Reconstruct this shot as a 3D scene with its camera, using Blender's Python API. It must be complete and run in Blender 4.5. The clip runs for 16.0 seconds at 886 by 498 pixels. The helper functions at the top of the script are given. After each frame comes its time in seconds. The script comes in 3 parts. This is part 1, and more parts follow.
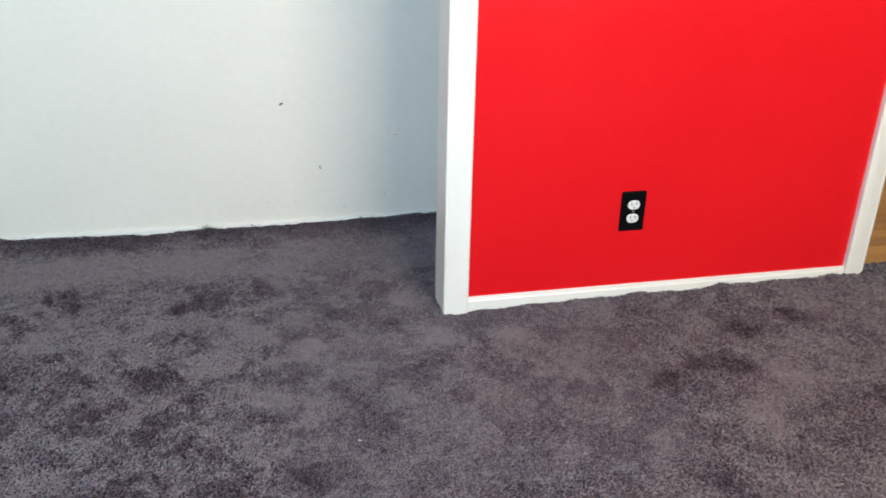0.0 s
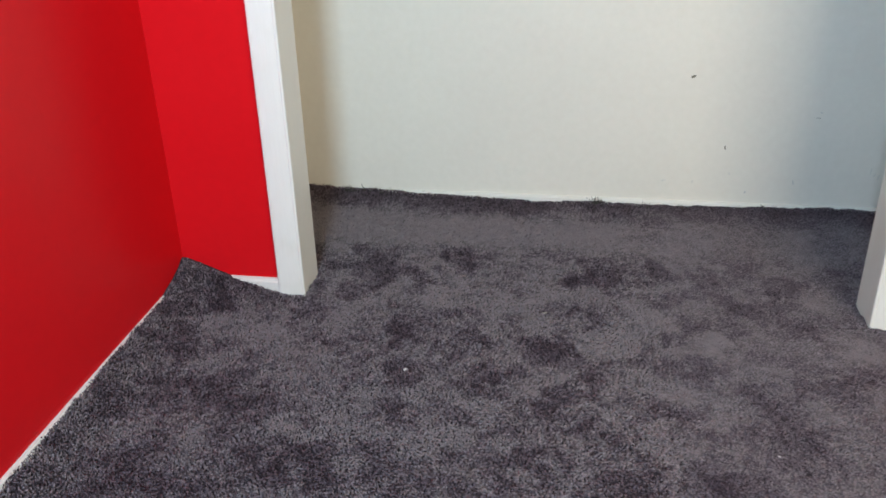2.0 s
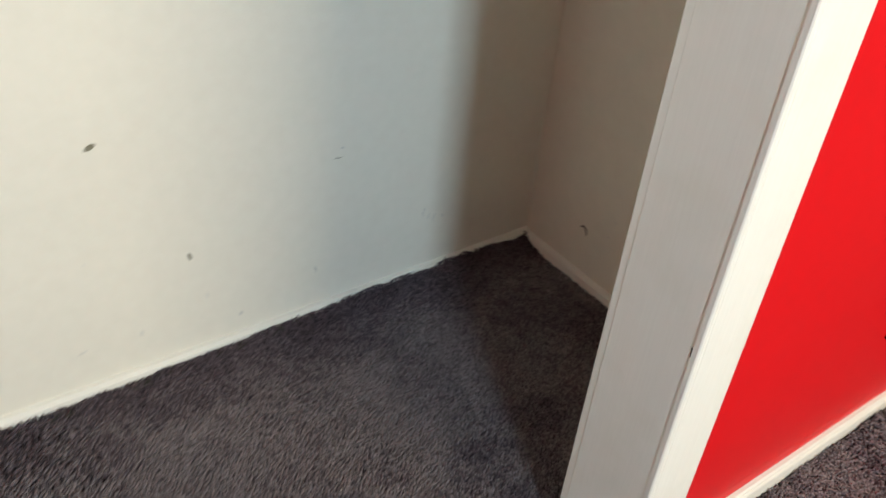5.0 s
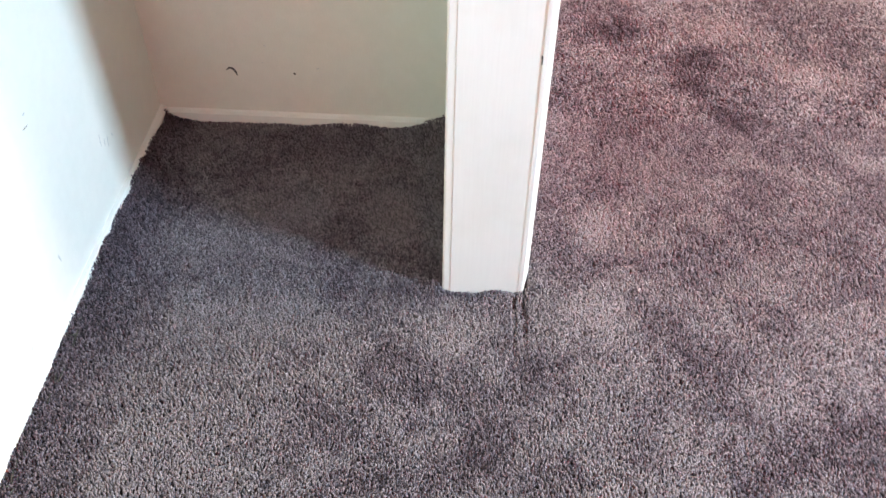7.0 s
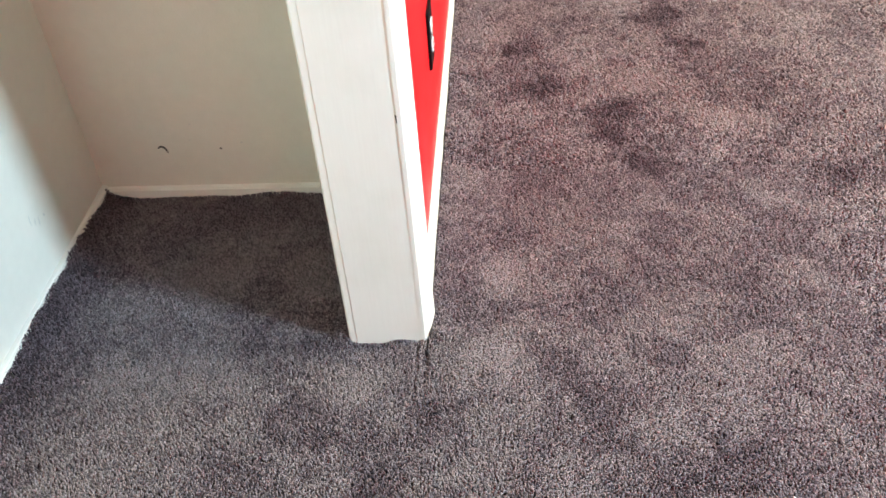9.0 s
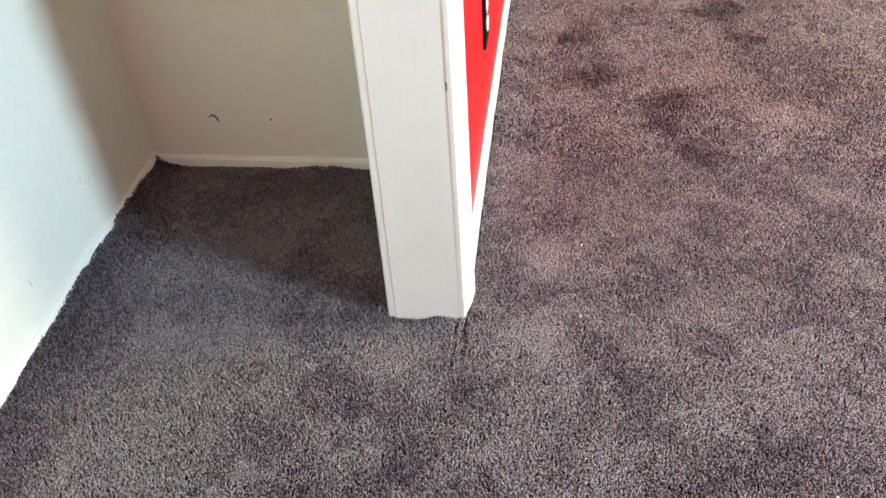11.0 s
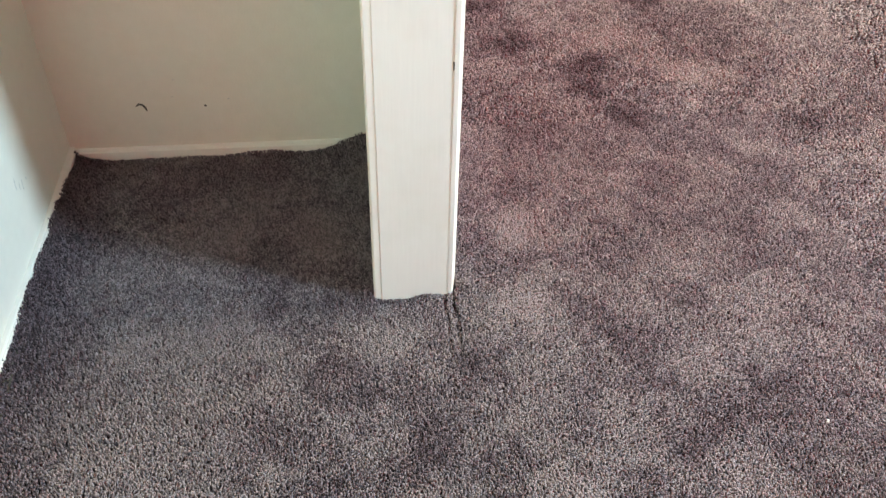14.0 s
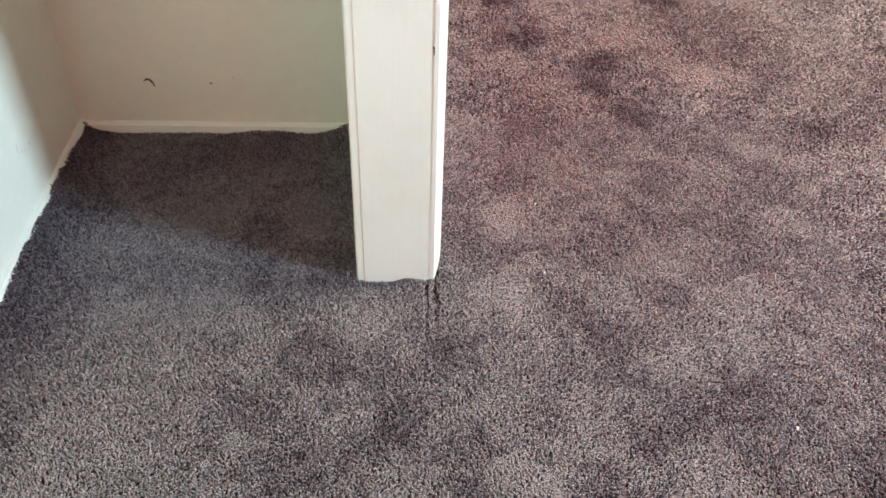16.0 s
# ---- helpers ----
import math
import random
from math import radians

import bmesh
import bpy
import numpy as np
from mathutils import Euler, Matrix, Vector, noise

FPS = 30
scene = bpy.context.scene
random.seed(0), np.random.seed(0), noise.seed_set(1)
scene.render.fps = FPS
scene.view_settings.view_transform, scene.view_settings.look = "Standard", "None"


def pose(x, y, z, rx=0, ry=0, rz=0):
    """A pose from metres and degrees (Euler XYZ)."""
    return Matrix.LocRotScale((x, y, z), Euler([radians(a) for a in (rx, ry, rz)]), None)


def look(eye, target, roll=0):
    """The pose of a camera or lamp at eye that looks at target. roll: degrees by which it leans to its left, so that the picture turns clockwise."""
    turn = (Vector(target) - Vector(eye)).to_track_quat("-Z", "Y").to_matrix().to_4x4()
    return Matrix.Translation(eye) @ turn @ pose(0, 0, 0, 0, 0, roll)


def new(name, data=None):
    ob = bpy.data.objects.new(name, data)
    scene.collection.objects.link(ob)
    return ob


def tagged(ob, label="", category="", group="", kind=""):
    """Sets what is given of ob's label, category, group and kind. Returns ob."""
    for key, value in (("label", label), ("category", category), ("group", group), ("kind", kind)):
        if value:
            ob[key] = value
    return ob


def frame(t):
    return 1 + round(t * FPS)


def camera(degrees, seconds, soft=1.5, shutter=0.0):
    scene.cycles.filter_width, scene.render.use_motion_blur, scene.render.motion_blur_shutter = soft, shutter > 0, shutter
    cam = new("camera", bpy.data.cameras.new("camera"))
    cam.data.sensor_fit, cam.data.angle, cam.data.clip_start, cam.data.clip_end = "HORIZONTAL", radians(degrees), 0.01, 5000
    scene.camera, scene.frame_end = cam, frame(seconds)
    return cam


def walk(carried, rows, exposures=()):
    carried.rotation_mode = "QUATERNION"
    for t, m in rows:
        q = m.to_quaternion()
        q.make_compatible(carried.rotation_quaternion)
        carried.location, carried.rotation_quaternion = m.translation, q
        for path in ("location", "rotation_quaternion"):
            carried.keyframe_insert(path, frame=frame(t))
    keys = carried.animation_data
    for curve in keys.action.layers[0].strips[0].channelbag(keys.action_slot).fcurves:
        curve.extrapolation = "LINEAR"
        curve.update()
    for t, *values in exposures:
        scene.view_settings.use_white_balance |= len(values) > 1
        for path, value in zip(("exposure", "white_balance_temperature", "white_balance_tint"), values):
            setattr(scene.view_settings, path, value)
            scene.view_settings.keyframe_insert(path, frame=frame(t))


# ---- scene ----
cam = camera(53.2, 16.0, shutter=0.4)
PATH = [
    (0, (-0.45, -2.051, 1.186), (-0.065, -0.283, 0.333), 1.2),
    (0.5, (-0.462, -2.042, 1.158), (-0.225, -0.239, 0.325), 1.3),
    (1, (-0.544, -2.007, 1.134), (-0.556, -0.19, 0.3), 0.6),
    (1.5, (-0.585, -1.976, 1.129), (-0.85, -0.194, 0.26), -0.5),
    (2, (-0.69, -1.924, 1.13), (-0.99, -0.161, 0.234), -1.5),
    (2.5, (-0.751, -1.816, 1.111), (-0.912, -0.045, 0.195), -1.4),
    (3, (-0.704, -1.554, 1.08), (-0.717, 0.192, 0.106), 0.1),
    (3.5, (-0.67, -1.32, 1.062), (-0.591, 0.36, -0.019), 1.4),
    (4, (-0.629, -0.996, 1.041), (-0.274, 0.643, -0.049), 2.9),
    (4.2, (-0.619, -0.858, 0.997), (-0.159, 0.744, -0.11), 4.1),
    (6.3, (-0.668, 0.051, 1.03), (0.801, 0.33, -0.299), 1.0),
    (6.5, (-0.766, 0.048, 1.014), (0.695, 0.24, -0.337), -0.1),
    (7, (-0.915, 0.084, 1.012), (0.492, 0.138, -0.409), 1.1),
    (7.5, (-0.96, -0.014, 1.029), (0.448, 0.038, -0.391), -1.7),
    (8, (-0.971, -0.109, 1.032), (0.44, 0.01, -0.38), -4.2),
    (8.5, (-0.962, -0.152, 1.043), (0.531, -0.012, -0.28), -5.1),
    (9, (-0.97, -0.141, 1.034), (0.537, 0.011, -0.271), -4.7),
    (9.2, (-0.971, -0.162, 0.987), (0.555, 0.029, -0.292), -5.0),
    (11.5, (-0.987, -0.12, 0.997), (0.508, 0.144, -0.305), -4.5),
    (12, (-0.985, -0.055, 1.004), (0.494, 0.192, -0.319), -4.8),
    (12.5, (-0.982, 0.046, 1.012), (0.495, 0.183, -0.329), -4.7),
    (13, (-0.987, 0.099, 1.018), (0.481, 0.032, -0.339), -0.8),
    (13.5, (-0.985, 0.114, 1.018), (0.471, -0.02, -0.347), 0.8),
    (14, (-0.977, 0.123, 1.016), (0.477, -0.042, -0.348), 1.5),
    (14.5, (-0.98, 0.117, 1.004), (0.484, -0.043, -0.35), 1.7),
    (15, (-0.994, 0.081, 1.008), (0.458, -0.07, -0.36), 2.9),
    (15.5, (-0.997, 0.031, 1.014), (0.453, -0.102, -0.356), 3.4),
    (16, (-1.007, 0.028, 1.01), (0.453, -0.037, -0.355), 2.1),
]
EXPO = [(0.0, -0.32, 6300, 10), (0.5, -0.57, 6300, 10), (1.0, -0.52, 6400, 11), (2.0, -0.56, 6600, 13), (2.5, -0.62, 6850, 13),
        (3.0, -0.44, 7000, 13), (3.5, -0.42, 7200, 13), (4.2, -0.42, 7400, 12), (6.3, 0.12, 6850, 11), (6.5, 0.36, 6700, 11),
        (7.0, 1.06, 6450, 12), (7.5, 1.10, 6450, 12), (8.0, 1.05, 6600, 10), (8.5, 0.86, 6750, 8), (9.0, 0.86, 6800, 7),
        (11.4, 0.70, 6750, 7), (12.5, 0.65, 6750, 7), (13.5, 0.80, 6900, 6), (16.0, 0.82, 6950, 6)]
walk(cam, [(t, look(eye, target, roll)) for t, eye, target, roll in PATH], EXPO)

# ---- world, window light ----
SKY_W, SKY_E = 136.0, 125.0          # lamps in the two window openings

world = bpy.data.worlds.new("world")
scene.world = world
world.use_nodes = True
wn = world.node_tree.nodes
sky = wn.new("ShaderNodeTexSky")
sky.sky_type, sky.sun_disc = "NISHITA", False
sky.sun_elevation, sky.sun_rotation = radians(48), radians(30)
wn["Background"].inputs["Strength"].default_value = 0.08
world.node_tree.links.new(sky.outputs[0], wn["Background"].inputs["Color"])


def window_lamp(name, x, y, z, w, h, power, colour):
    """Daylight entering through a window opening in the south wall, facing +y."""
    data = bpy.data.lights.new(name, "AREA")
    data.shape, data.size, data.size_y, data.energy, data.color = "RECTANGLE", w, h, power, colour
    ob = new(name, data)
    ob.matrix_world = pose(x, y, z, 90, 0, 0)
    return ob


# ---- materials ----
def mat(name, rough=0.6, metal=0.0):
    m = bpy.data.materials.new(name)
    m.use_nodes = True
    nt = m.node_tree
    b = nt.nodes["Principled BSDF"]
    b.inputs["Roughness"].default_value = rough
    b.inputs["Metallic"].default_value = metal
    return m, nt, b


def noise_node(nt, scale, detail=3.0, rough=0.55, stretch=(1, 1, 1)):
    tc = nt.nodes.new("ShaderNodeNewGeometry")
    mp = nt.nodes.new("ShaderNodeMapping")
    mp.inputs["Scale"].default_value = stretch
    n = nt.nodes.new("ShaderNodeTexNoise")
    n.inputs["Scale"].default_value = scale
    n.inputs["Detail"].default_value = detail
    n.inputs["Roughness"].default_value = rough
    nt.links.new(tc.outputs["Position"], mp.inputs["Vector"])
    nt.links.new(mp.outputs[0], n.inputs["Vector"])
    return n


def ramp(nt, source, stops):
    r = nt.nodes.new("ShaderNodeValToRGB")
    while len(r.color_ramp.elements) < len(stops):
        r.color_ramp.elements.new(0.5)
    for e, (p, c) in zip(r.color_ramp.elements, stops):
        e.position, e.color = p, (*c, 1)
    nt.links.new(source, r.inputs["Fac"])
    return r


def mixed(nt, kind, fac, a, b):
    x = nt.nodes.new("ShaderNodeMix")
    x.data_type, x.blend_type = "RGBA", kind
    x.inputs[0].default_value = fac
    nt.links.new(a, x.inputs[6])
    nt.links.new(b, x.inputs[7])
    return x.outputs[2]


def bump(nt, b, height, strength, distance):
    n = nt.nodes.new("ShaderNodeBump")
    n.inputs["Strength"].default_value = strength
    n.inputs["Distance"].default_value = distance
    nt.links.new(height, n.inputs["Height"])
    nt.links.new(n.outputs[0], b.inputs["Normal"])


def paint(name, colour, rough, roller=0.25, dirt=0.05, gloss=0.22):
    """Rolled wall paint: faint cloudiness, roller stipple, uneven sheen."""
    m, nt, b = mat(name, rough)
    big = noise_node(nt, 2.2, 4)
    lo = tuple(c * (1 - dirt) for c in colour)
    base = ramp(nt, big.outputs["Fac"], [(0.3, lo), (0.7, colour)])
    fine = noise_node(nt, 45, 3)
    tone = ramp(nt, fine.outputs["Fac"], [(0.3, (0.965, 0.965, 0.96)), (0.7, (1, 1, 1))])
    nt.links.new(mixed(nt, "MULTIPLY", 1.0, base.outputs[0], tone.outputs[0]), b.inputs["Base Color"])
    gl = ramp(nt, big.outputs["Fac"], [(0.25, (rough - 0.06,) * 3), (0.75, (rough + 0.08,) * 3)])
    nt.links.new(gl.outputs[0], b.inputs["Roughness"])
    b.inputs["Specular IOR Level"].default_value = gloss
    st = noise_node(nt, 320, 2)
    bump(nt, b, st.outputs["Fac"], roller, 0.0012)
    return m


RED = paint("red_wall_paint", (0.65, 0.0075, 0.0115), 0.36, 0.10, 0.06, 0.16)
WHITE = paint("white_wall_paint", (0.69, 0.666, 0.570), 0.62, 0.3, 0.05)
# Greys for surfaces out of view, darkened to cut bounced light and deepen shade.
GREY_WALL = paint("dimmed_wall_grey", (0.30, 0.285, 0.26), 0.65, 0.3, 0.05)
CEIL = paint("dimmed_ceiling_grey", (0.26, 0.25, 0.23), 0.8, 0.3, 0.03)


def trim_paint():
    """Brushed semi-gloss white on wood, with faint vertical brush strokes."""
    m, nt, b = mat("white_trim_paint", 0.34)
    brush = noise_node(nt, 60, 3, 0.6, (6, 6, 0.25))
    c = ramp(nt, brush.outputs["Fac"], [(0.3, (0.71, 0.70, 0.625)), (0.7, (0.735, 0.725, 0.65))])
    blotch = noise_node(nt, 9, 4)
    d = ramp(nt, blotch.outputs["Fac"], [(0.28, (0.95, 0.945, 0.925)), (0.5, (1, 1, 1))])
    nt.links.new(mixed(nt, "MULTIPLY", 1.0, c.outputs[0], d.outputs[0]), b.inputs["Base Color"])
    bump(nt, b, brush.outputs["Fac"], 0.06, 0.0010)
    return m


TRIM = trim_paint()


def carpet_material(name, islands):
    """Plush cut pile in charcoal, mauve and taupe yarns."""
    m, nt, b = mat(name, 0.6)
    b.inputs["Specular IOR Level"].default_value = 0.12
    if islands:
        geo = nt.nodes.new("ShaderNodeNewGeometry")
        src = geo.outputs["Random Per Island"]
    else:
        src = noise_node(nt, 260, 2, 0.7).outputs["Fac"]
    yarn = ramp(nt, src, [(0.0, (0.048, 0.039, 0.042)), (0.30, (0.116, 0.098, 0.102)),
                          (0.70, (0.228, 0.199, 0.203)), (1.0, (0.310, 0.276, 0.280))])
    # Shading from the pile's lie is painted into the colour: upright dark, brushed pale.
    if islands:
        nap_attr = nt.nodes.new("ShaderNodeAttribute")
        nap_attr.attribute_name = "nap"
        lay = nap_attr.outputs["Fac"]
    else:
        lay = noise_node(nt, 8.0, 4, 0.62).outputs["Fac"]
    nap_shade = ramp(nt, lay, [(0.0, (0.42, 0.36, 0.405)), (0.4, (0.81, 0.765, 0.80)), (0.7, (1.11, 1.09, 1.08)), (1.0, (1.38, 1.36, 1.33))])
    mid = noise_node(nt, 38, 3, 0.6)
    k = 1.0 if islands else 0.30     # ground colour darkened to stand in for shade between tufts
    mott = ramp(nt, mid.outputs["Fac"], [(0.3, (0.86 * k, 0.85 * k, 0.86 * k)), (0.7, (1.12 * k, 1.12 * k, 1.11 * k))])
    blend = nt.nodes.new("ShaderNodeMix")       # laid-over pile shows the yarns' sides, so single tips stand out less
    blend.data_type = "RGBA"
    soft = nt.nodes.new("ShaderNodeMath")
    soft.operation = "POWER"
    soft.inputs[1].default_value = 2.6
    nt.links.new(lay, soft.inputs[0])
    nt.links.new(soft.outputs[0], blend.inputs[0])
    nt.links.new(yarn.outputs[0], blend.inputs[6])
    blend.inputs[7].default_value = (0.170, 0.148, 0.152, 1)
    a = mixed(nt, "MULTIPLY", 1.0, blend.outputs[2], nap_shade.outputs[0])
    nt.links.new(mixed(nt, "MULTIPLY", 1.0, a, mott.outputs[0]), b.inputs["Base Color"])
    if not islands:
        bump(nt, b, src, 0.8, 0.006)
    return m


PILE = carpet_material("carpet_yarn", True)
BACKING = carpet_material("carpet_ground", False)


def oak_material():
    m, nt, b = mat("varnished_oak", 0.42)
    b.inputs["Specular IOR Level"].default_value = 0.25
    info = nt.nodes.new("ShaderNodeObjectInfo")
    tone = ramp(nt, info.outputs["Random"], [(0.0, (0.30, 0.125, 0.016)), (1.0, (0.46, 0.215, 0.030))])
    grain = noise_node(nt, 30, 5, 0.6, (0.6, 9, 1))
    g = ramp(nt, grain.outputs["Fac"], [(0.3, (0.62, 0.58, 0.52)), (0.6, (1, 1, 1))])
    nt.links.new(mixed(nt, "MULTIPLY", 1.0, tone.outputs[0], g.outputs[0]), b.inputs["Base Color"])
    return m


OAK = oak_material()


def plain(name, colour, rough, vary=0.15, scale=120):
    m, nt, b = mat(name, rough)
    n = noise_node(nt, scale, 3)
    c = ramp(nt, n.outputs["Fac"], [(0.3, tuple(v * (1 - vary) for v in colour)), (0.7, colour)])
    nt.links.new(c.outputs[0], b.inputs["Base Color"])
    return m


BLACK = plain("black_plate_plastic", (0.003, 0.003, 0.0035), 0.45)
BLACK.node_tree.nodes["Principled BSDF"].inputs["Specular IOR Level"].default_value = 0.06
IVORY = plain("white_receptacle_plastic", (0.72, 0.71, 0.68), 0.4)
SLOT = plain("dark_slot", (0.02, 0.018, 0.016), 0.7)
STEEL = mat("screw_steel", 0.35, 1.0)[0]
CHIP = plain("dark_wall_mark", (0.07, 0.068, 0.055), 0.8)
OLIVE = plain("olive_wall_mark", (0.20, 0.19, 0.13), 0.8, 0.4)
SMUDGE = plain("grey_wall_smudge", (0.62, 0.61, 0.54), 0.8)
FAINT = plain("faint_wall_scratch", (0.53, 0.53, 0.48), 0.8, 0.2)
BROWN_MARK = plain("brown_wall_mark", (0.47, 0.43, 0.37), 0.8, 0.3, 40)
FRAY = plain("loose_yarn", (0.060, 0.056, 0.042), 0.9)
LINT = plain("white_lint", (0.58, 0.56, 0.53), 0.9)
STRAW = plain("dry_straw", (0.36, 0.32, 0.26), 0.9)
SUBFLOOR = plain("subfloor_wood", (0.20, 0.15, 0.10), 0.8, 0.3, 20)


# ---- building helpers ----
def link_mesh(name, bm, material, parent=None, label=""):
    me = bpy.data.meshes.new(name)
    bm.to_mesh(me)
    bm.free()
    for m in (material if isinstance(material, (list, tuple)) else [material]):
        me.materials.append(m)
    ob = new(name, me)
    if parent:
        ob.parent = parent
    if label:
        ob["label"] = label
    return ob


def part(name, bm, material, parent, label=""):
    return link_mesh(name, bm, material, parent, label)


def add_box(bm, x0, x1, y0, y1, z0, z1, bevel=0.0, seg=2, slot=0):
    r = bmesh.ops.create_cube(bm, size=1.0)
    vs = r["verts"]
    bmesh.ops.scale(bm, vec=(x1 - x0, y1 - y0, z1 - z0), verts=vs)
    bmesh.ops.translate(bm, vec=((x0 + x1) / 2, (y0 + y1) / 2, (z0 + z1) / 2), verts=vs)
    fs = {f for v in vs for f in v.link_faces}
    for f in fs:
        f.material_index = slot
    if bevel:
        es = list({e for v in vs for e in v.link_edges})
        bmesh.ops.bevel(bm, geom=es, offset=bevel, segments=seg, affect="EDGES", profile=0.5)
    return vs


def structure(name, boxes, material, label, category, bevel=0.0):
    bm = bmesh.new()
    for b in boxes:
        add_box(bm, *b, bevel=bevel)
    return tagged(link_mesh(name, bm, material), label, category, kind="structure")


def sweep(bm, profile, origin, u, v, along, length, wobble=0.0, seed=0, steps=24):
    """Extrude a closed 2D profile (u, v) along an axis, with the slight unevenness of nailed-on wood."""
    o, u, v, w = Vector(origin), Vector(u), Vector(v), Vector(along)
    rings = []
    for i in range(steps + 1):
        s = length * i / steps
        d = wobble * noise.noise(Vector((s * 2.3, seed * 7.1, 0.3)))
        rings.append([bm.verts.new(o + w * s + u * (a + d) + v * c) for a, c in profile])
    n = len(profile)
    for a, b in zip(rings, rings[1:]):
        for k in range(n):
            bm.faces.new((a[k], a[(k + 1) % n], b[(k + 1) % n], b[k]))
    bm.faces.new(rings[0])
    bm.faces.new(list(reversed(rings[-1])))
    bmesh.ops.recalc_face_normals(bm, faces=bm.faces)


# ---- plan ----
XL, XR = -1.710, 2.35        # room side walls
YS = -2.60                   # wall behind the camera, with the windows
H = 2.44
OPL, OPR, OPH = -1.383, 0.0, 2.03   # closet opening
CXL, CXR, CY = -1.635, 0.408, 0.666  # inside of the closet
WY0, WY1 = 0.003, 0.107      # front wall, room face and closet face
WEND = 1.264                 # the front wall's free end at the doorway
HALLX, HALLY = 3.2, 2.2

# ---- large structure ----
structure("floor", [(XL - 0.1, HALLX + 0.1, YS - 0.1, HALLY + 0.1, -0.12, -0.030)], SUBFLOOR,
          "bare wooden subfloor hidden under the carpet", "floor")


def red_front_wall():
    """Partition between room and closet: red to the room, white to the closet and in the opening."""
    bm = bmesh.new()
    for x0, x1, z0, z1 in ((XL, OPL - 0.008, -0.03, H), (OPR + 0.008, WEND, -0.03, H), (OPL - 0.008, OPR + 0.008, OPH + 0.01, H),
                           (WEND, XR, 2.05, H)):
        add_box(bm, x0, x1, WY0, WY1, z0, z1)
    for f in bm.faces:
        f.material_index = 0 if f.normal.y < -0.5 else 1
    return tagged(link_mesh("wall_north", bm, [RED, WHITE]), "glossy red painted wall with a wide closet opening", "wall", kind="structure")


wall_north = red_front_wall()
# Out-of-view stretch of the west wall, made grey to cut red bounce.
structure("wall_west_south", [(XL - 0.1, XL, YS, -0.95, -0.03, H)], GREY_WALL, "plain unseen grey wall of the room", "wall")
wall_west = structure("wall_west", [(XL - 0.1, XL, -0.95, WY1, -0.03, H)], RED, "red painted side wall meeting the carpet", "wall")
wall_closet_back = structure("wall_closet_back", [(CXL - 0.1, CXR + 0.1, CY, CY + 0.1, -0.03, H)], WHITE,
                             "scuffed white painted back wall of the closet", "wall")
structure("wall_closet_west", [(CXL - 0.09, CXL, WY1, CY, -0.03, H)], WHITE, "white painted end wall of the closet", "wall")
wall_closet_east = structure("wall_closet_east", [(CXR, CXR + 0.1, WY1, CY, -0.03, H)], WHITE,
                             "off-white closet end wall with small dark scuffs", "wall")
structure("wall_east", [(XR, XR + 0.1, YS, WY0, -0.03, H)], GREY_WALL, "plain unseen grey wall of the room", "wall")
structure("ceiling", [(XL - 0.1, HALLX + 0.1, YS - 0.1, HALLY + 0.1, H, H + 0.1)], CEIL, "plain unseen ceiling, greyed to cut bounced light", "ceiling")
structure("wall_hall_east", [(HALLX, HALLX + 0.1, WY1, HALLY, -0.03, H)], GREY_WALL, "plain grey wall of the hall", "wall")
structure("wall_hall_north", [(CXR + 0.1, 1.6, HALLY, HALLY + 0.1, -0.03, H), (2.7, HALLX + 0.1, HALLY, HALLY + 0.1, -0.03, H),
                              (1.6, 2.7, HALLY, HALLY + 0.1, -0.03, 0.8), (1.6, 2.7, HALLY, HALLY + 0.1, 2.0, H)], GREY_WALL, "plain grey wall of the hall", "wall")
# Unseen fill light and its opening, added only to brighten the hall's oak floor.
hall_fill = window_lamp("fill_light_hall", 2.15, HALLY + 0.05, 1.4, 1.1, 1.2, 40.0, (1.0, 0.95, 0.88))
hall_fill.matrix_world = pose(2.15, HALLY + 0.05, 1.4, -90, 0, 0)
structure("wall_hall_south", [(XR, HALLX, WY0, WY1, -0.03, H)], GREY_WALL, "plain grey wall of the hall", "wall")
structure("wall_hall_west", [(CXR + 0.1, CXR + 0.2, CY + 0.1, HALLY, -0.03, H)], GREY_WALL, "plain grey wall of the hall", "wall")

# south wall with two window openings
W1 = (-1.22, -0.78, 1.15, 2.30)
W2 = (0.06, 1.46, 1.20, 2.30)
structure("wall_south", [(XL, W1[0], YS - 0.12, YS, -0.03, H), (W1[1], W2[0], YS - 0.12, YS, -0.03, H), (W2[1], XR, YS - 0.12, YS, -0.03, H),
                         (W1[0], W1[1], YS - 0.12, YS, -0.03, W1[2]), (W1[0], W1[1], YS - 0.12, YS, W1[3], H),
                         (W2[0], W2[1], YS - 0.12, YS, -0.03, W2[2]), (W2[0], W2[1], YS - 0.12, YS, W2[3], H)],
          GREY_WALL, "plain unseen grey wall with two window openings", "wall")
for W, power, colour, nm in ((W1, SKY_W, (0.51, 0.745, 1.0), "window_light_west"), (W2, SKY_E, (1.0, 0.895, 0.735), "window_light_east")):
    window_lamp(nm, (W[0] + W[1]) / 2, YS - 0.05, (W[2] + W[3]) / 2, W[1] - W[0], W[3] - W[2], power, colour)

# ---- trim ----
# thin at the opening, thick at the outside, with a bead at the thin edge
CASING = [(0.000, 0.000), (0.000, -0.0030), (0.0012, -0.0046), (0.0040, -0.0058), (0.0065, -0.0056), (0.0078, -0.0048), (0.0095, -0.0056),
          (0.020, -0.0085), (0.042, -0.0130), (0.058, -0.0150), (0.064, -0.0145), (0.066, -0.012), (0.066, 0.003), (0.0, 0.003)]
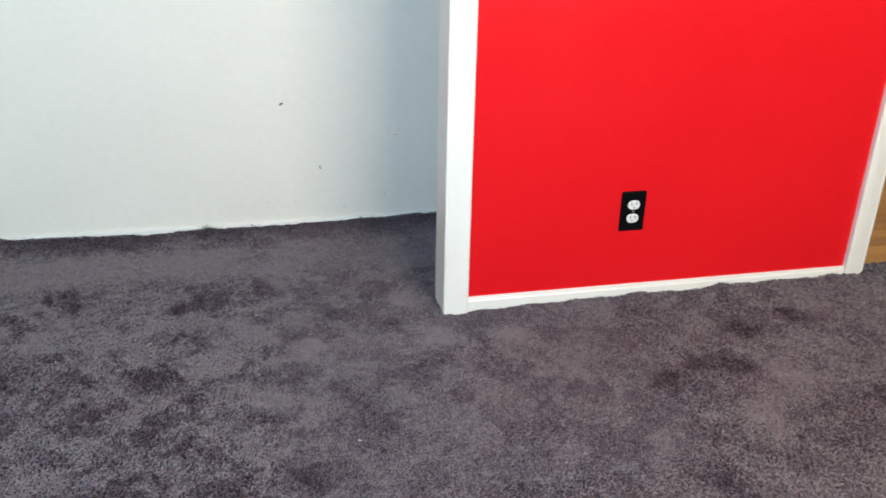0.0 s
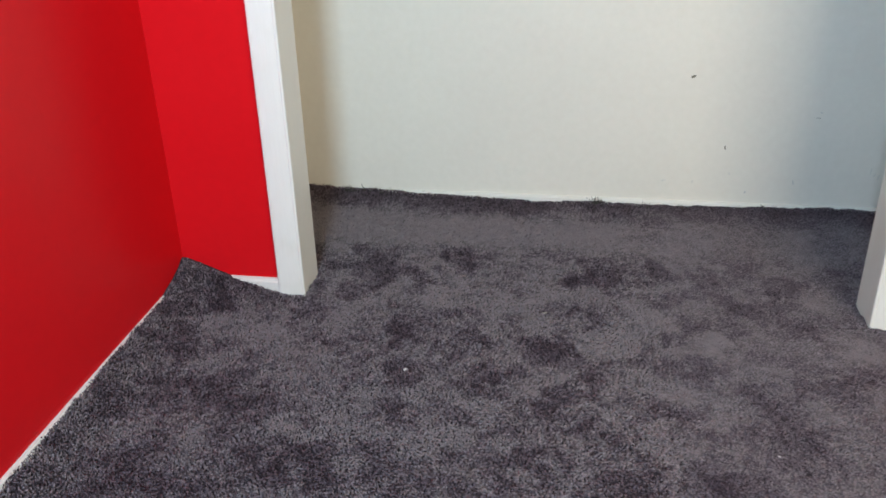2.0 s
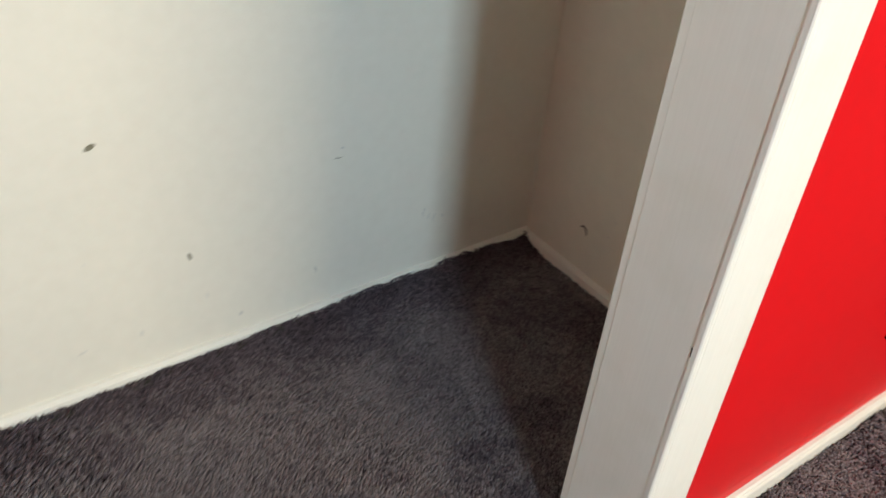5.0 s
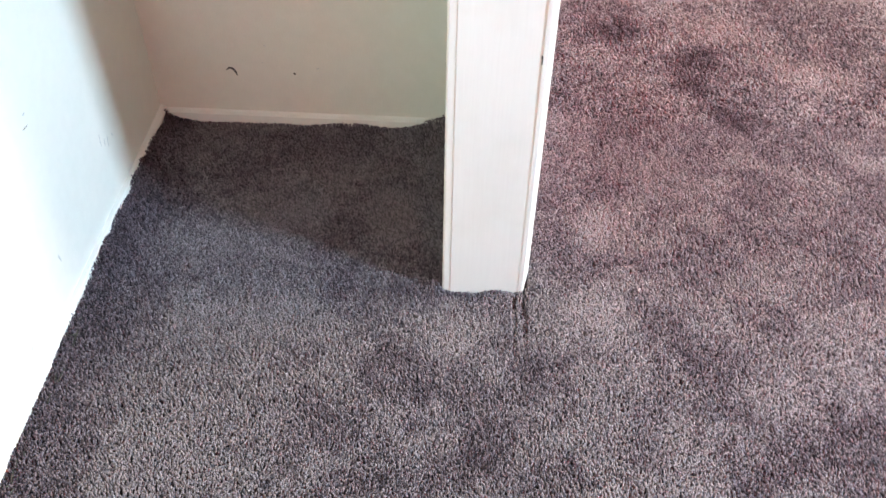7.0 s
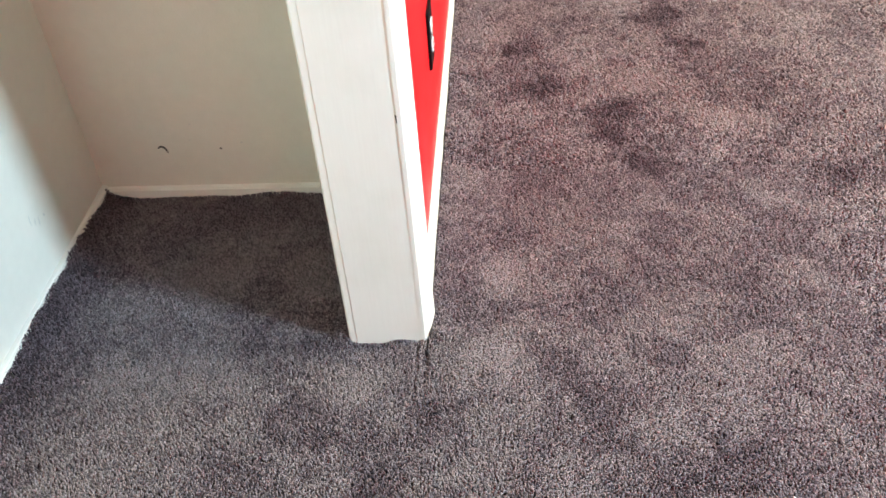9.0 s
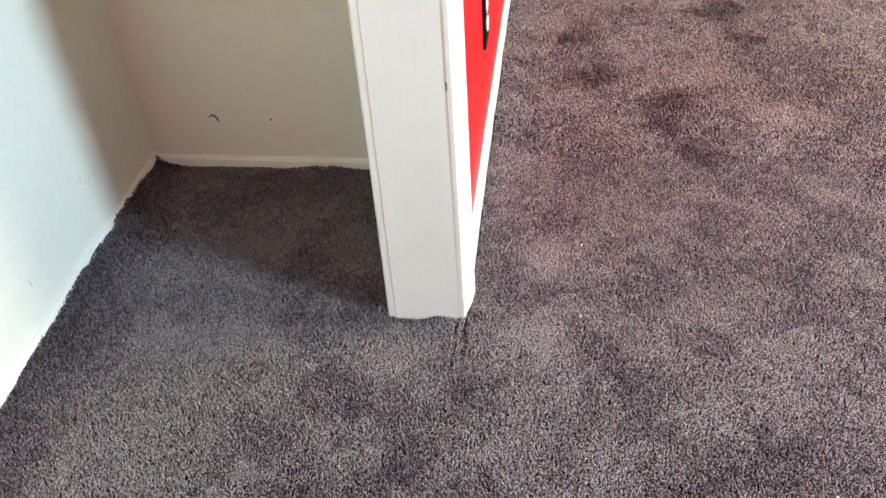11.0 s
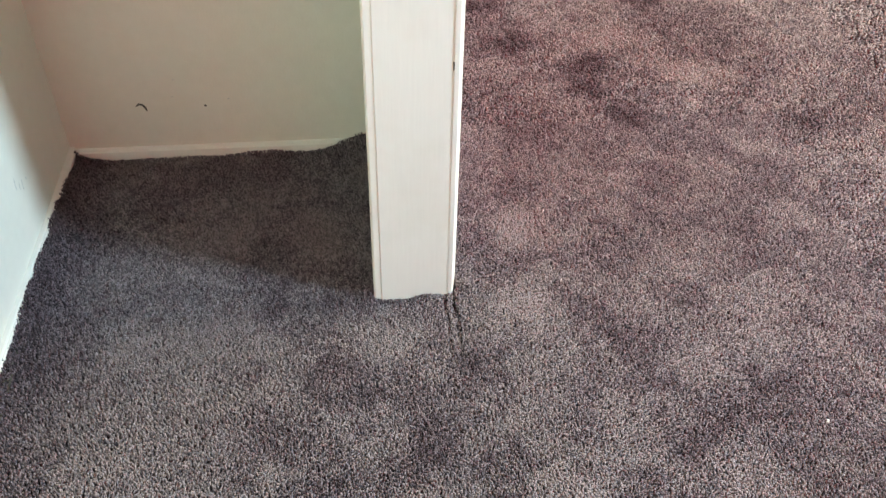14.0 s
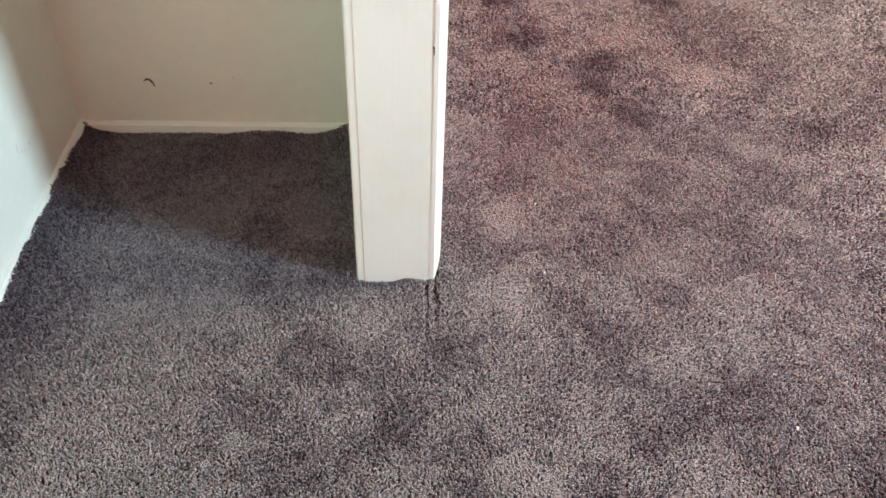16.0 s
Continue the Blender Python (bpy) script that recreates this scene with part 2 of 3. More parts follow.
FLAT_STRIP = [(0.0, 0.0), (0.0, -0.0070), (0.0022, -0.0096), (0.050, -0.0100), (0.052, -0.008), (0.052, 0.003), (0.0, 0.003)]


def casing(name, x, side, y, facing, z1, label, profile=CASING, seed=0, z0=-0.02):
    bm = bmesh.new()
    sweep(bm, profile, (x, y, z0), (side, 0, 0), (0, facing, 0), (0, 0, 1), z1 - z0, 0.0012, seed)
    return tagged(link_mesh(name, bm, TRIM), label, "trim", kind="structure")


casing("trim_closet_right", OPR, 1, 0.0, 1, OPH + 0.06, "white painted door casing at the closet opening", seed=1)
casing("trim_closet_left", OPL, -1, 0.0, 1, OPH + 0.06, "white painted door casing at the closet opening", seed=2)
casing("trim_doorway", WEND + 0.012, -1, 0.0, 1, 2.08, "white painted casing at the free end of the red wall", seed=3)
casing("trim_closet_inside_right", OPR + 0.0016, 1, WY1 + 0.003, -1, OPH + 0.06, "white painted casing on the closet side", FLAT_STRIP, 4)
casing("trim_closet_inside_left", OPL - 0.0016, -1, WY1 + 0.003, -1, OPH + 0.06, "white painted casing on the closet side", FLAT_STRIP, 5)


def jamb(name, x0, x1, seed):
    bm = bmesh.new()
    add_box(bm, x0, x1, 0.0005, WY1 + 0.001, -0.02, OPH, 0.0012, 2)
    return tagged(link_mesh(name, bm, TRIM), "flat off-white painted jamb board of the closet opening", "trim", kind="structure")


jamb_right = jamb("trim_jamb_right", OPR + 0.0012, OPR + 0.0078, 1)
jamb("trim_jamb_left", OPL - 0.0078, OPL - 0.0012, 2)
structure("trim_jamb_head", [(OPL - 0.006, OPR + 0.006, 0.001, WY1, OPH, OPH + 0.0098)], TRIM, "white painted head board of the closet opening", "trim")
structure("trim_jamb_doorway", [(WEND, WEND + 0.012, 0.0005, WY1 + 0.01, -0.02, 2.05)], TRIM, "white painted jamb at the end of the red wall", "trim")

BASE = [(0.0, 0.0), (0.011, 0.0), (0.011, 0.046), (0.0095, 0.0495), (0.0075, 0.051), (0.0085, 0.0525), (0.0082, 0.0555),
        (0.0060, 0.0585), (0.0, 0.060)]


def baseboard(name, start, out, along, length, top, seed):
    k = top / 0.060
    bm = bmesh.new()
    sweep(bm, [(a, (c + 0.02) * k if c == 0 else c * k) if c else (a, -0.03) for a, c in BASE], start, out, (0, 0, 1), along, length, 0.001, seed, 40)
    return tagged(link_mesh(name, bm, TRIM), "low white painted baseboard meeting the carpet", "baseboard", kind="structure")


baseboard("baseboard_north_right", (0.066, WY0, 0), (0, -1, 0), (1, 0, 0), WEND - 0.066 - 0.054, 0.047, 1)
baseboard("baseboard_north_left", (XL, WY0, 0), (0, -1, 0), (1, 0, 0), OPL - 0.066 - XL, 0.044, 2)
baseboard("baseboard_west", (XL, YS, 0), (1, 0, 0), (0, 1, 0), WY0 - YS - 0.012, 0.050, 3)
baseboard("baseboard_closet_back", (CXL, CY, 0), (0, -1, 0), (1, 0, 0), CXR - CXL, 0.024, 4)
baseboard("baseboard_closet_east", (CXR, WY1 + 0.002, 0), (-1, 0, 0), (0, 1, 0), CY - WY1 - 0.014, 0.019, 5)
baseboard("baseboard_closet_west", (CXL, WY1 + 0.002, 0), (1, 0, 0), (0, 1, 0), CY - WY1 - 0.014, 0.047, 6)


# ---- carpet ----
rng = np.random.default_rng(5)
GRID = rng.random((256, 256))


def vnoise(x, y, scale, off=0.0):
    """Smooth value noise in 0..1, on arrays."""
    u, v = x * scale + off * 17.3 + 90, y * scale + off * 5.7 + 90
    i, j = np.floor(u).astype(int), np.floor(v).astype(int)
    f, g = u - i, v - j
    f, g = f * f * (3 - 2 * f), g * g * (3 - 2 * g)
    p = lambda a, b: GRID[a % 256, b % 256]
    return (p(i, j) * (1 - f) + p(i + 1, j) * f) * (1 - g) + (p(i, j + 1) * (1 - f) + p(i + 1, j + 1) * f) * g


def carpet_height(x, y):
    """Height of the pile tips: flat, with the loose edges curling up at walls and trim."""
    z = 0.004 * (vnoise(x, y, 6.0, 1) - 0.5) + 0.003 * (vnoise(x, y, 17.0, 2) - 0.5)
    inside = y > 0.055

    def edge(d, amp, reach=0.035):
        return amp * np.exp(-(np.maximum(d, 0) / reach) ** 2)

    back = np.interp(x, [-1.60, -1.5, -1.24, -1.0, -0.83, -0.62, -0.5, -0.3, 0.0, 0.28, 0.39],
                     [0.038, 0.030, 0.022, 0.015, 0.006, 0.014, 0.008, 0.010, 0.023, 0.022, 0.008]) + 0.006 * (vnoise(x, y * 0, 30, 3) - 0.5) + 0.0025 * (vnoise(x, y * 0, 75, 20) - 0.5)
    east = np.interp(y, [0.10, 0.13, 0.168, 0.195, 0.234, 0.297, 0.335, 0.387, 0.462, 0.53, 0.594, 0.64, 0.656],
                     [0.040, 0.034, 0.020, 0.009, 0.001, 0.010, 0.009, 0.001, 0.001, 0.003, -0.003, 0.002, 0.014])
    z = z + np.where(inside & (x < CXR + 0.01), edge(CY - y, back, 0.05) + edge(CXR - x, east - 0.002, 0.03) + edge(x - CXL, 0.018, 0.04), 0)
    left = np.interp(x, [-1.70, -1.66, -1.55, -1.48, -1.42], [0.098, 0.084, 0.040, 0.016, 0.004])
    right = 0.012 + 0.009 * (vnoise(x, y * 0, 16, 4) - 0.5) + 0.005 * (vnoise(x, y * 0, 48, 19) - 0.5) + 0.009 * np.clip((x - 0.15) / 0.25, 0, 1) + 0.006 * (x > 0.8)
    north = np.where(x < OPL, left, np.where(x < WEND + 0.02, right * np.clip((x - 0.01) / 0.10, 0, 1), 0.0))
    west = np.interp(y, [-1.2, -0.6, -0.33, -0.15, -0.05, 0.0], [0.040, 0.048, 0.050, 0.054, 0.076, 0.092]) + 0.006 * (vnoise(x * 0, y, 22, 11) - 0.5)
    z = z + np.where(~inside, np.maximum(edge(0.0 - y, north, 0.07), edge(x - XL, west, 0.06)), 0)
    # pile pushed up against the foot of the jamb
    foot = np.interp(y, [-0.02, -0.008, 0.04, 0.052, 0.066, 0.107, 0.125], [0.0, 0.004, 0.0035, 0.002, -0.004, -0.005, 0.0])
    z = z + np.where((y > -0.02) & (y < 0.125) & (x < 0.005), edge(-x, foot + 0.003 * (vnoise(x * 0, y, 70, 18) - 0.5), 0.016), 0)
    for cy, amp in ((-0.024, 0.012), (0.132, 0.014)):      # clumps at the trim's two corners
        z = z + np.where(x < 0.06, amp * np.exp(-((x - 0.012) ** 2 + (y - cy) ** 2) / 0.014 ** 2), 0)
    # seam between the room's carpet and the closet's
    wob = 0.014 * (vnoise(x, y * 0, 28, 5) - 0.5) + 0.006 * (vnoise(x, y * 0, 90, 14) - 0.5)
    seam = np.exp(-((y + 0.003 + wob) / 0.003) ** 2) + 0.7 * np.exp(-((y - 0.011 + 0.7 * wob) / 0.0025) ** 2)
    seam = seam * np.clip((x + 0.22) / 0.18, 0, 1) * (x < 0.0) * (0.4 + 0.9 * vnoise(x, y, 60, 15))
    return z - 0.0080 * seam


UPRIGHT = ((-0.94, 0.25, 0.081), (-0.7, 0.17, 0.053), (-0.22, 0.14, 0.05), (-0.2, -0.17, 0.039), (-1.08, -0.16, 0.061),
           (-1.08, -0.39, 0.044), (-0.85, -0.3, 0.033), (-0.71, -0.21, 0.058), (-0.29, -0.38, 0.056), (-0.41, -0.59, 0.046),
           (-1.22, -0.4, 0.044), (-0.7, -0.48, 0.055), (-0.87, -0.53, 0.03), (-1.57, -0.08, 0.052), (-0.57, -0.38, 0.047),
           (-1.25, -0.67, 0.05), (0.60, -0.33, 0.035), (0.14, -0.39, 0.053), (0.667, -0.385, 0.046), (0.471, -0.395, 0.050),
           (0.76, -0.205, 0.046), (0.935, -0.165, 0.045), (1.095, -0.505, 0.055), (-0.21, -0.42, 0.05), (-0.15, 0.17, 0.038), (0.43, -0.78, 0.035), (-0.14, -0.02, 0.023),
           (-0.11, -0.24, 0.047), (-0.28, 0.06, 0.031), (0.96, -0.55, 0.045))
BRUSHED = ((-1.27, -0.14, 0.056), (-1.45, -0.17, 0.05), (-1.57, -0.19, 0.051), (-1.43, -0.6, 0.052), (-1.12, -0.41, 0.039),
           (-0.99, 0.02, 0.058), (-0.87, -0.01, 0.044), (-1.01, -0.4, 0.038), (-0.63, -0.13, 0.053), (-0.75, -0.29, 0.05),
           (-0.94, -0.53, 0.051), (-0.82, -0.54, 0.035), (-0.39, -0.14, 0.058), (-0.17, -0.35, 0.046), (-0.47, -0.31, 0.043),
           (-1.26, -0.54, 0.043), (-0.78, 0.07, 0.052), (-0.53, -0.01, 0.044), (-0.01, -0.1, 0.06), (0.28, -0.52, 0.046),
           (0.15, -0.13, 0.047), (0.52, -0.54, 0.046), (-0.26, -0.235, 0.05), (0.78, -0.42, 0.063), (-0.08, 0.12, 0.04),
           (-0.31, 0.26, 0.037), (-0.05, -0.13, 0.04), (-0.09, 0.45, 0.046), (0.61, -0.59, 0.065))


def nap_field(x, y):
    """How far the pile lies over, 0 upright to 1 brushed flat, also painted as dark to light yarn colour: footmarks,
    blotches and the swept strip in the closet.
    """
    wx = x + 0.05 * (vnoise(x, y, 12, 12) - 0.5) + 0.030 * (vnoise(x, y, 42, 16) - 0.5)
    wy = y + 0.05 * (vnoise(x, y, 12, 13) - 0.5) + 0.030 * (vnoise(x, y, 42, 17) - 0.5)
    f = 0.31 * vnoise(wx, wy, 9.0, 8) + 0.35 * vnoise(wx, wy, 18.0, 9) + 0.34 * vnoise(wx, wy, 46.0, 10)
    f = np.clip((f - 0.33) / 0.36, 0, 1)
    f = 0.52 + (f - 0.52) * (0.40 + 0.40 * np.clip((-0.25 - x) / 0.3, 0, 1))     # weaker contrast towards the east
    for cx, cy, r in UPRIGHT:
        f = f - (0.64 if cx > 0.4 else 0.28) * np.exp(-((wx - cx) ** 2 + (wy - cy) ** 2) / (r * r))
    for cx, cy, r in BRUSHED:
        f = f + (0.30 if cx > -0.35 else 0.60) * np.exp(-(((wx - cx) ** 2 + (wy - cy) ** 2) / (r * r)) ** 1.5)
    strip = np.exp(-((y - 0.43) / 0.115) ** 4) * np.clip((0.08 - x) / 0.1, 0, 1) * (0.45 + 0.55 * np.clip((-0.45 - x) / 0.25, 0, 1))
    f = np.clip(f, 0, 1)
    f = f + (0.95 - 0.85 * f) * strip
    # Lower values, so a darker yarn colour, along the back wall.
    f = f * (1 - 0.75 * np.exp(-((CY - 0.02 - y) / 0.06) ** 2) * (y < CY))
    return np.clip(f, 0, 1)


def solid(x, y):
    """Where wall or trim stands, so no carpet."""
    stub = (y > -0.010) & (y < WY1 + 0.012) & ((x > 0.001) & (x < WEND + 0.01) | (x < OPL - 0.001))
    return stub | (x < XL + 0.006) | (y > CY - 0.009) | ((y > 0.05) & ((x > CXR - 0.008) & (x < WEND) | (x < CXL + 0.006))) | ((x > WEND) & (y > 0.088))


def carpet():
    xs = np.concatenate([np.arange(XL, -1.3, 0.012), np.arange(-1.3, 1.32, 0.012), np.arange(1.32, XR + 0.01, 0.03)])
    ys = np.concatenate([np.arange(YS, -1.2, 0.05), np.arange(-1.2, 0.669, 0.012)])
    X, Y = np.meshgrid(xs, ys)
    Z = carpet_height(X, Y) - 0.0075
    n, m = X.shape
    idx = np.arange(n * m).reshape(n, m)
    quads = np.stack([idx[:-1, :-1], idx[:-1, 1:], idx[1:, 1:], idx[1:, :-1]], -1).reshape(-1, 4)
    cx, cy = X.ravel()[quads].mean(1), Y.ravel()[quads].mean(1)
    keep = ~((cy > 0.09) & ((cx > CXR + 0.02) | (cx < CXL - 0.02)))
    me = bpy.data.meshes.new("floor_carpet")
    me.from_pydata(np.stack([X.ravel(), Y.ravel(), Z.ravel()], 1).tolist(), [], quads[keep].tolist())
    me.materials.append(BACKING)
    for p in me.polygons:
        p.use_smooth = True
    return tagged(new("floor_carpet", me), "plush charcoal grey carpet with mauve patches, curling at its edges", "carpet", kind="structure")


def pile(x0, x1, y0, y1, step, parent, *holes):
    """Cut-pile tufts: slim three-sided tufts with blunt cut ends, whose lean follows the brushed nap."""
    xs, ys = np.arange(x0, x1, step), np.arange(y0, y1, step)
    X, Y = [a.ravel() for a in np.meshgrid(xs, ys)]
    X = X + rng.uniform(-0.5, 0.5, X.size) * step
    Y = Y + rng.uniform(-0.5, 0.5, Y.size) * step
    ok = ~solid(X, Y)
    for hole in holes:
        ok &= ~((X > hole[0]) & (X < hole[1]) & (Y > hole[2]) & (Y < hole[3]))
    X, Y = X[ok], Y[ok]
    n = X.size
    Z = carpet_height(X, Y)
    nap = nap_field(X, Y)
    turn = np.pi * (-0.10 + 0.7 * (vnoise(X, Y, 4.5, 6) - 0.5)) + rng.normal(0, 0.6, n)
    lean = 0.0010 + 0.0017 * nap
    tx = X + lean * np.cos(turn) + rng.normal(0, 0.0010, n)
    ty = Y + lean * np.sin(turn) + rng.normal(0, 0.0010, n)
    tz = Z + rng.normal(0, 0.0008, n)
    a0 = rng.uniform(0, 2 * np.pi, n)
    r = step * rng.uniform(0.56, 0.84, n)
    V = np.empty((n, 4, 3))
    for k in range(3):                       # the cut end of the tuft, tilted by chance and with the lie of the nap
        a = a0 + k * 2 * np.pi / 3 + rng.normal(0, 0.25, n)
        dx, dy = r * np.cos(a), r * np.sin(a)
        rise = (0.15 + 0.35 * nap) * (dx * np.cos(turn) + dy * np.sin(turn))
        V[:, k, 0], V[:, k, 1], V[:, k, 2] = tx + dx, ty + dy, tz + rise + rng.normal(0, 0.35, n) * step * 0.9
    V[:, 3, 0], V[:, 3, 1], V[:, 3, 2] = X, Y, Z - 0.0085
    i = (np.arange(n) * 4)[:, None]
    F = np.concatenate([i + np.array([q]) for q in ([0, 1, 2], [1, 0, 3], [2, 1, 3], [0, 2, 3])], 1).reshape(-1)
    me = bpy.data.meshes.new("carpet_pile")
    me.vertices.add(n * 4)
    me.vertices.foreach_set("co", V.ravel())
    me.loops.add(n * 12)
    me.loops.foreach_set("vertex_index", F)
    me.polygons.add(n * 4)
    me.polygons.foreach_set("loop_start", np.arange(0, n * 12, 3))
    me.update(calc_edges=True)
    # The lie of the pile, stored to shade the yarn colour.
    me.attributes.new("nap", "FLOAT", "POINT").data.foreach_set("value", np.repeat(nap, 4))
    me.materials.append(PILE)
    ob = new("carpet_pile", me)
    ob.parent = parent
    return tagged(ob, kind="stuff")


floor_carpet = carpet()
NEAR, MID = (-0.46, 0.46, -0.70, 0.67), (-0.50, 1.25, -1.00, 0.67)
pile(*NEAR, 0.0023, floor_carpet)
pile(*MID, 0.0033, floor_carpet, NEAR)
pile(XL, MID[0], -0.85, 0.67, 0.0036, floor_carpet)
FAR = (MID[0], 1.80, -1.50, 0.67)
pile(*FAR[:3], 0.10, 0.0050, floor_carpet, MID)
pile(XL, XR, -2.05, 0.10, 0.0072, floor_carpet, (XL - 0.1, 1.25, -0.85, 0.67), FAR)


# ---- outlet ----
def rounded_plate(bm, w, h, y0, y1, r, seg=6, inset=0.0025):
    """A plate in the xz plane with rounded corners and a chamfered front edge (front towards -y)."""
    def ring(k, y):
        pts = []
        for cx, cz, a0 in ((1, 1, 0), (-1, 1, 90), (-1, -1, 180), (1, -1, 270)):
            for s in range(seg + 1):
                a = radians(a0 + 90 * s / seg)
                pts.append(bm.verts.new((cx * (w / 2 - r) + (r - k) * math.cos(a), y, cz * (h / 2 - r) + (r - k) * math.sin(a))))
        return pts
    rings = [ring(0, y1), ring(0, y0 + inset), ring(inset * 0.35, y0 + inset * 0.35), ring(inset, y0)]
    for a, b in zip(rings, rings[1:]):
        for k in range(len(a)):
            bm.faces.new((a[k], a[(k + 1) % len(a)], b[(k + 1) % len(a)], b[k]))
    bm.faces.new(rings[-1])
    bm.faces.new(list(reversed(rings[0])))
    bmesh.ops.recalc_face_normals(bm, faces=bm.faces)


def wall_outlet(x, z):
    root = tagged(new("wall_outlet"), "double outlet with black plate and white sockets on red wall", "outlet")
    root.matrix_world = pose(x, WY0, z)
    bm = bmesh.new()
    rounded_plate(bm, 0.070, 0.1143, -0.0055, 0.0, 0.004)
    part("cover_plate", bm, BLACK, root, "black plastic cover plate")
    for dz in (0.0195, -0.0195):
        bm = bmesh.new()
        rounded_plate(bm, 0.0335, 0.0265, -0.0075, -0.0050, 0.0128, 8, 0.001)
        bmesh.ops.translate(bm, vec=(0, 0, dz), verts=bm.verts)
        socket = part("socket", bm, IVORY, root, "white plastic socket face")
        for sx, sh in ((-0.0064, 0.0085), (0.0064, 0.0070)):
            bm = bmesh.new()
            add_box(bm, sx - 0.0009, sx + 0.0009, -0.0079, -0.0070, dz + 0.004 - sh / 2, dz + 0.004 + sh / 2)
            part("slot", bm, SLOT, socket)
        bm = bmesh.new()
        bmesh.ops.create_cone(bm, cap_ends=True, segments=12, radius1=0.0023, radius2=0.0023, depth=0.0009,
                              matrix=Matrix.Translation((0, -0.00745, dz - 0.0075)) @ Matrix.Rotation(radians(90), 4, "X"))
        part("ground_hole", bm, SLOT, socket)
    bm = bmesh.new()
    bmesh.ops.create_cone(bm, cap_ends=True, segments=14, radius1=0.0030, radius2=0.0026, depth=0.0016,
                          matrix=Matrix.Translation((0, -0.0062, 0)) @ Matrix.Rotation(radians(90), 4, "X"))
    part("screw", bm, STEEL, root, "small steel screw")
    return root


wall_outlet(0.519, 0.269)


# ---- marks on the walls ----
def mark(wall, place, u, v, w, h, angle, material, seed):
    """A small chip, scuff or other mark with a ragged outline, just proud of the paint."""
    rnd = random.Random(seed)
    bm = bmesh.new()
    o, u, v = Vector(place), Vector(u), Vector(v)
    nrm = u.cross(v)
    ca, sa = math.cos(radians(angle)), math.sin(radians(angle))
    rim = []
    for k in range(11):
        a = 2 * math.pi * k / 11
        r = rnd.uniform(0.6, 1.1)
        p, q = w / 2 * r * math.cos(a), h / 2 * r * math.sin(a)
        rim.append(bm.verts.new(o + u * (p * ca - q * sa) + v * (p * sa + q * ca)))
    mid = bm.verts.new(o + nrm * 0.0006)
    for a, b in zip(rim, rim[1:] + rim[:1]):
        bm.faces.new((a, b, mid))
    return part("scuff_mark", bm, material, wall)


def stroke(wall, line, u, v, width, material, seed):
    """A thin curved scratch through a few points, tapering at both ends."""
    rnd = random.Random(seed)
    bm = bmesh.new()
    u, v = Vector(u), Vector(v)
    nrm = u.cross(v)
    pts = [Vector(p) for p in line]
    rows = []
    for i, p in enumerate(pts):
        d = (pts[min(i + 1, len(pts) - 1)] - pts[max(i - 1, 0)]).normalized()
        w = width * rnd.uniform(0.75, 1.1) * (0.35 if i in (0, len(pts) - 1) else 1.0) / 2
        side = d.cross(nrm) * w
        rows.append((bm.verts.new(p + side), bm.verts.new(p + nrm * 0.0005), bm.verts.new(p - side)))
    for a, b in zip(rows, rows[1:]):
        bm.faces.new((a[0], a[1], b[1], b[0]))
        bm.faces.new((a[1], a[2], b[2], b[1]))
    return part("scuff_mark", bm, material, wall)


BY, EX = CY - 0.0006, CXR - 0.0006
# The last entry is a broad brown mark high on the wall.
for k, (x, z, w, h, a, m) in enumerate((
        (-0.383, 0.413, 0.016, 0.010, 25, OLIVE), (-0.270, 0.199, 0.006, 0.017, 18, OLIVE), (-0.022, 0.298, 0.016, 0.002, -6, OLIVE),
        (-0.417, 0.239, 0.006, 0.004, 0, SMUDGE), (-0.354, 0.088, 0.006, 0.014, 0, SMUDGE), (-0.062, 0.096, 0.004, 0.016, 8, FAINT),
        (-0.197, 0.059, 0.007, 0.010, 0, FAINT), (-0.249, 0.117, 0.006, 0.014, 5, SMUDGE), (-0.441, 0.088, 0.018, 0.005, 10, SMUDGE),
        (0.194, 0.120, 0.004, 0.010, 25, FAINT), (-0.014, 0.314, 0.008, 0.004, 0, FAINT), (-0.082, 0.747, 0.115, 0.040, 3, BROWN_MARK))):
    mark(wall_closet_back, (x, BY, z), (1, 0, 0), (0, 0, 1), w, h, a, m, k)
for k, (x, z, h) in enumerate(((0.151, 0.140, 0.020), (0.174, 0.122, 0.018), (0.163, 0.128, 0.012))):
    stroke(wall_closet_back, [(x - 0.001, BY, z - h / 2), (x, BY, z), (x + 0.003, BY, z + h / 2)], (1, 0, 0), (0, 0, 1), 0.0028, FAINT, 60 + k)
for k, (y, z, w, h, a, m) in enumerate((
        (0.462, 0.125, 0.006, 0.003, 0, SMUDGE), (0.406, 0.104, 0.006, 0.005, 10, CHIP),
        (0.363, 0.117, 0.006, 0.004, -30, FAINT), (0.453, 0.160, 0.006, 0.005, 0, SMUDGE))):
    mark(wall_closet_east, (EX, y, z), (0, -1, 0), (0, 0, 1), w, h, -a, m, 40 + k)
stroke(wall_closet_east, [(EX, 0.529, 0.107), (EX, 0.523, 0.1115), (EX, 0.517, 0.110), (EX, 0.513, 0.104), (EX, 0.511, 0.096)],
       (0, -1, 0), (0, 0, 1), 0.0050, CHIP, 81)
stroke(jamb_right, [(OPR + 0.0006, 0.0050, 0.424), (OPR + 0.0006, 0.0034, 0.420), (OPR + 0.0006, 0.0040, 0.411)], (0, -1, 0), (0, 0, 1), 0.0038, CHIP, 77)


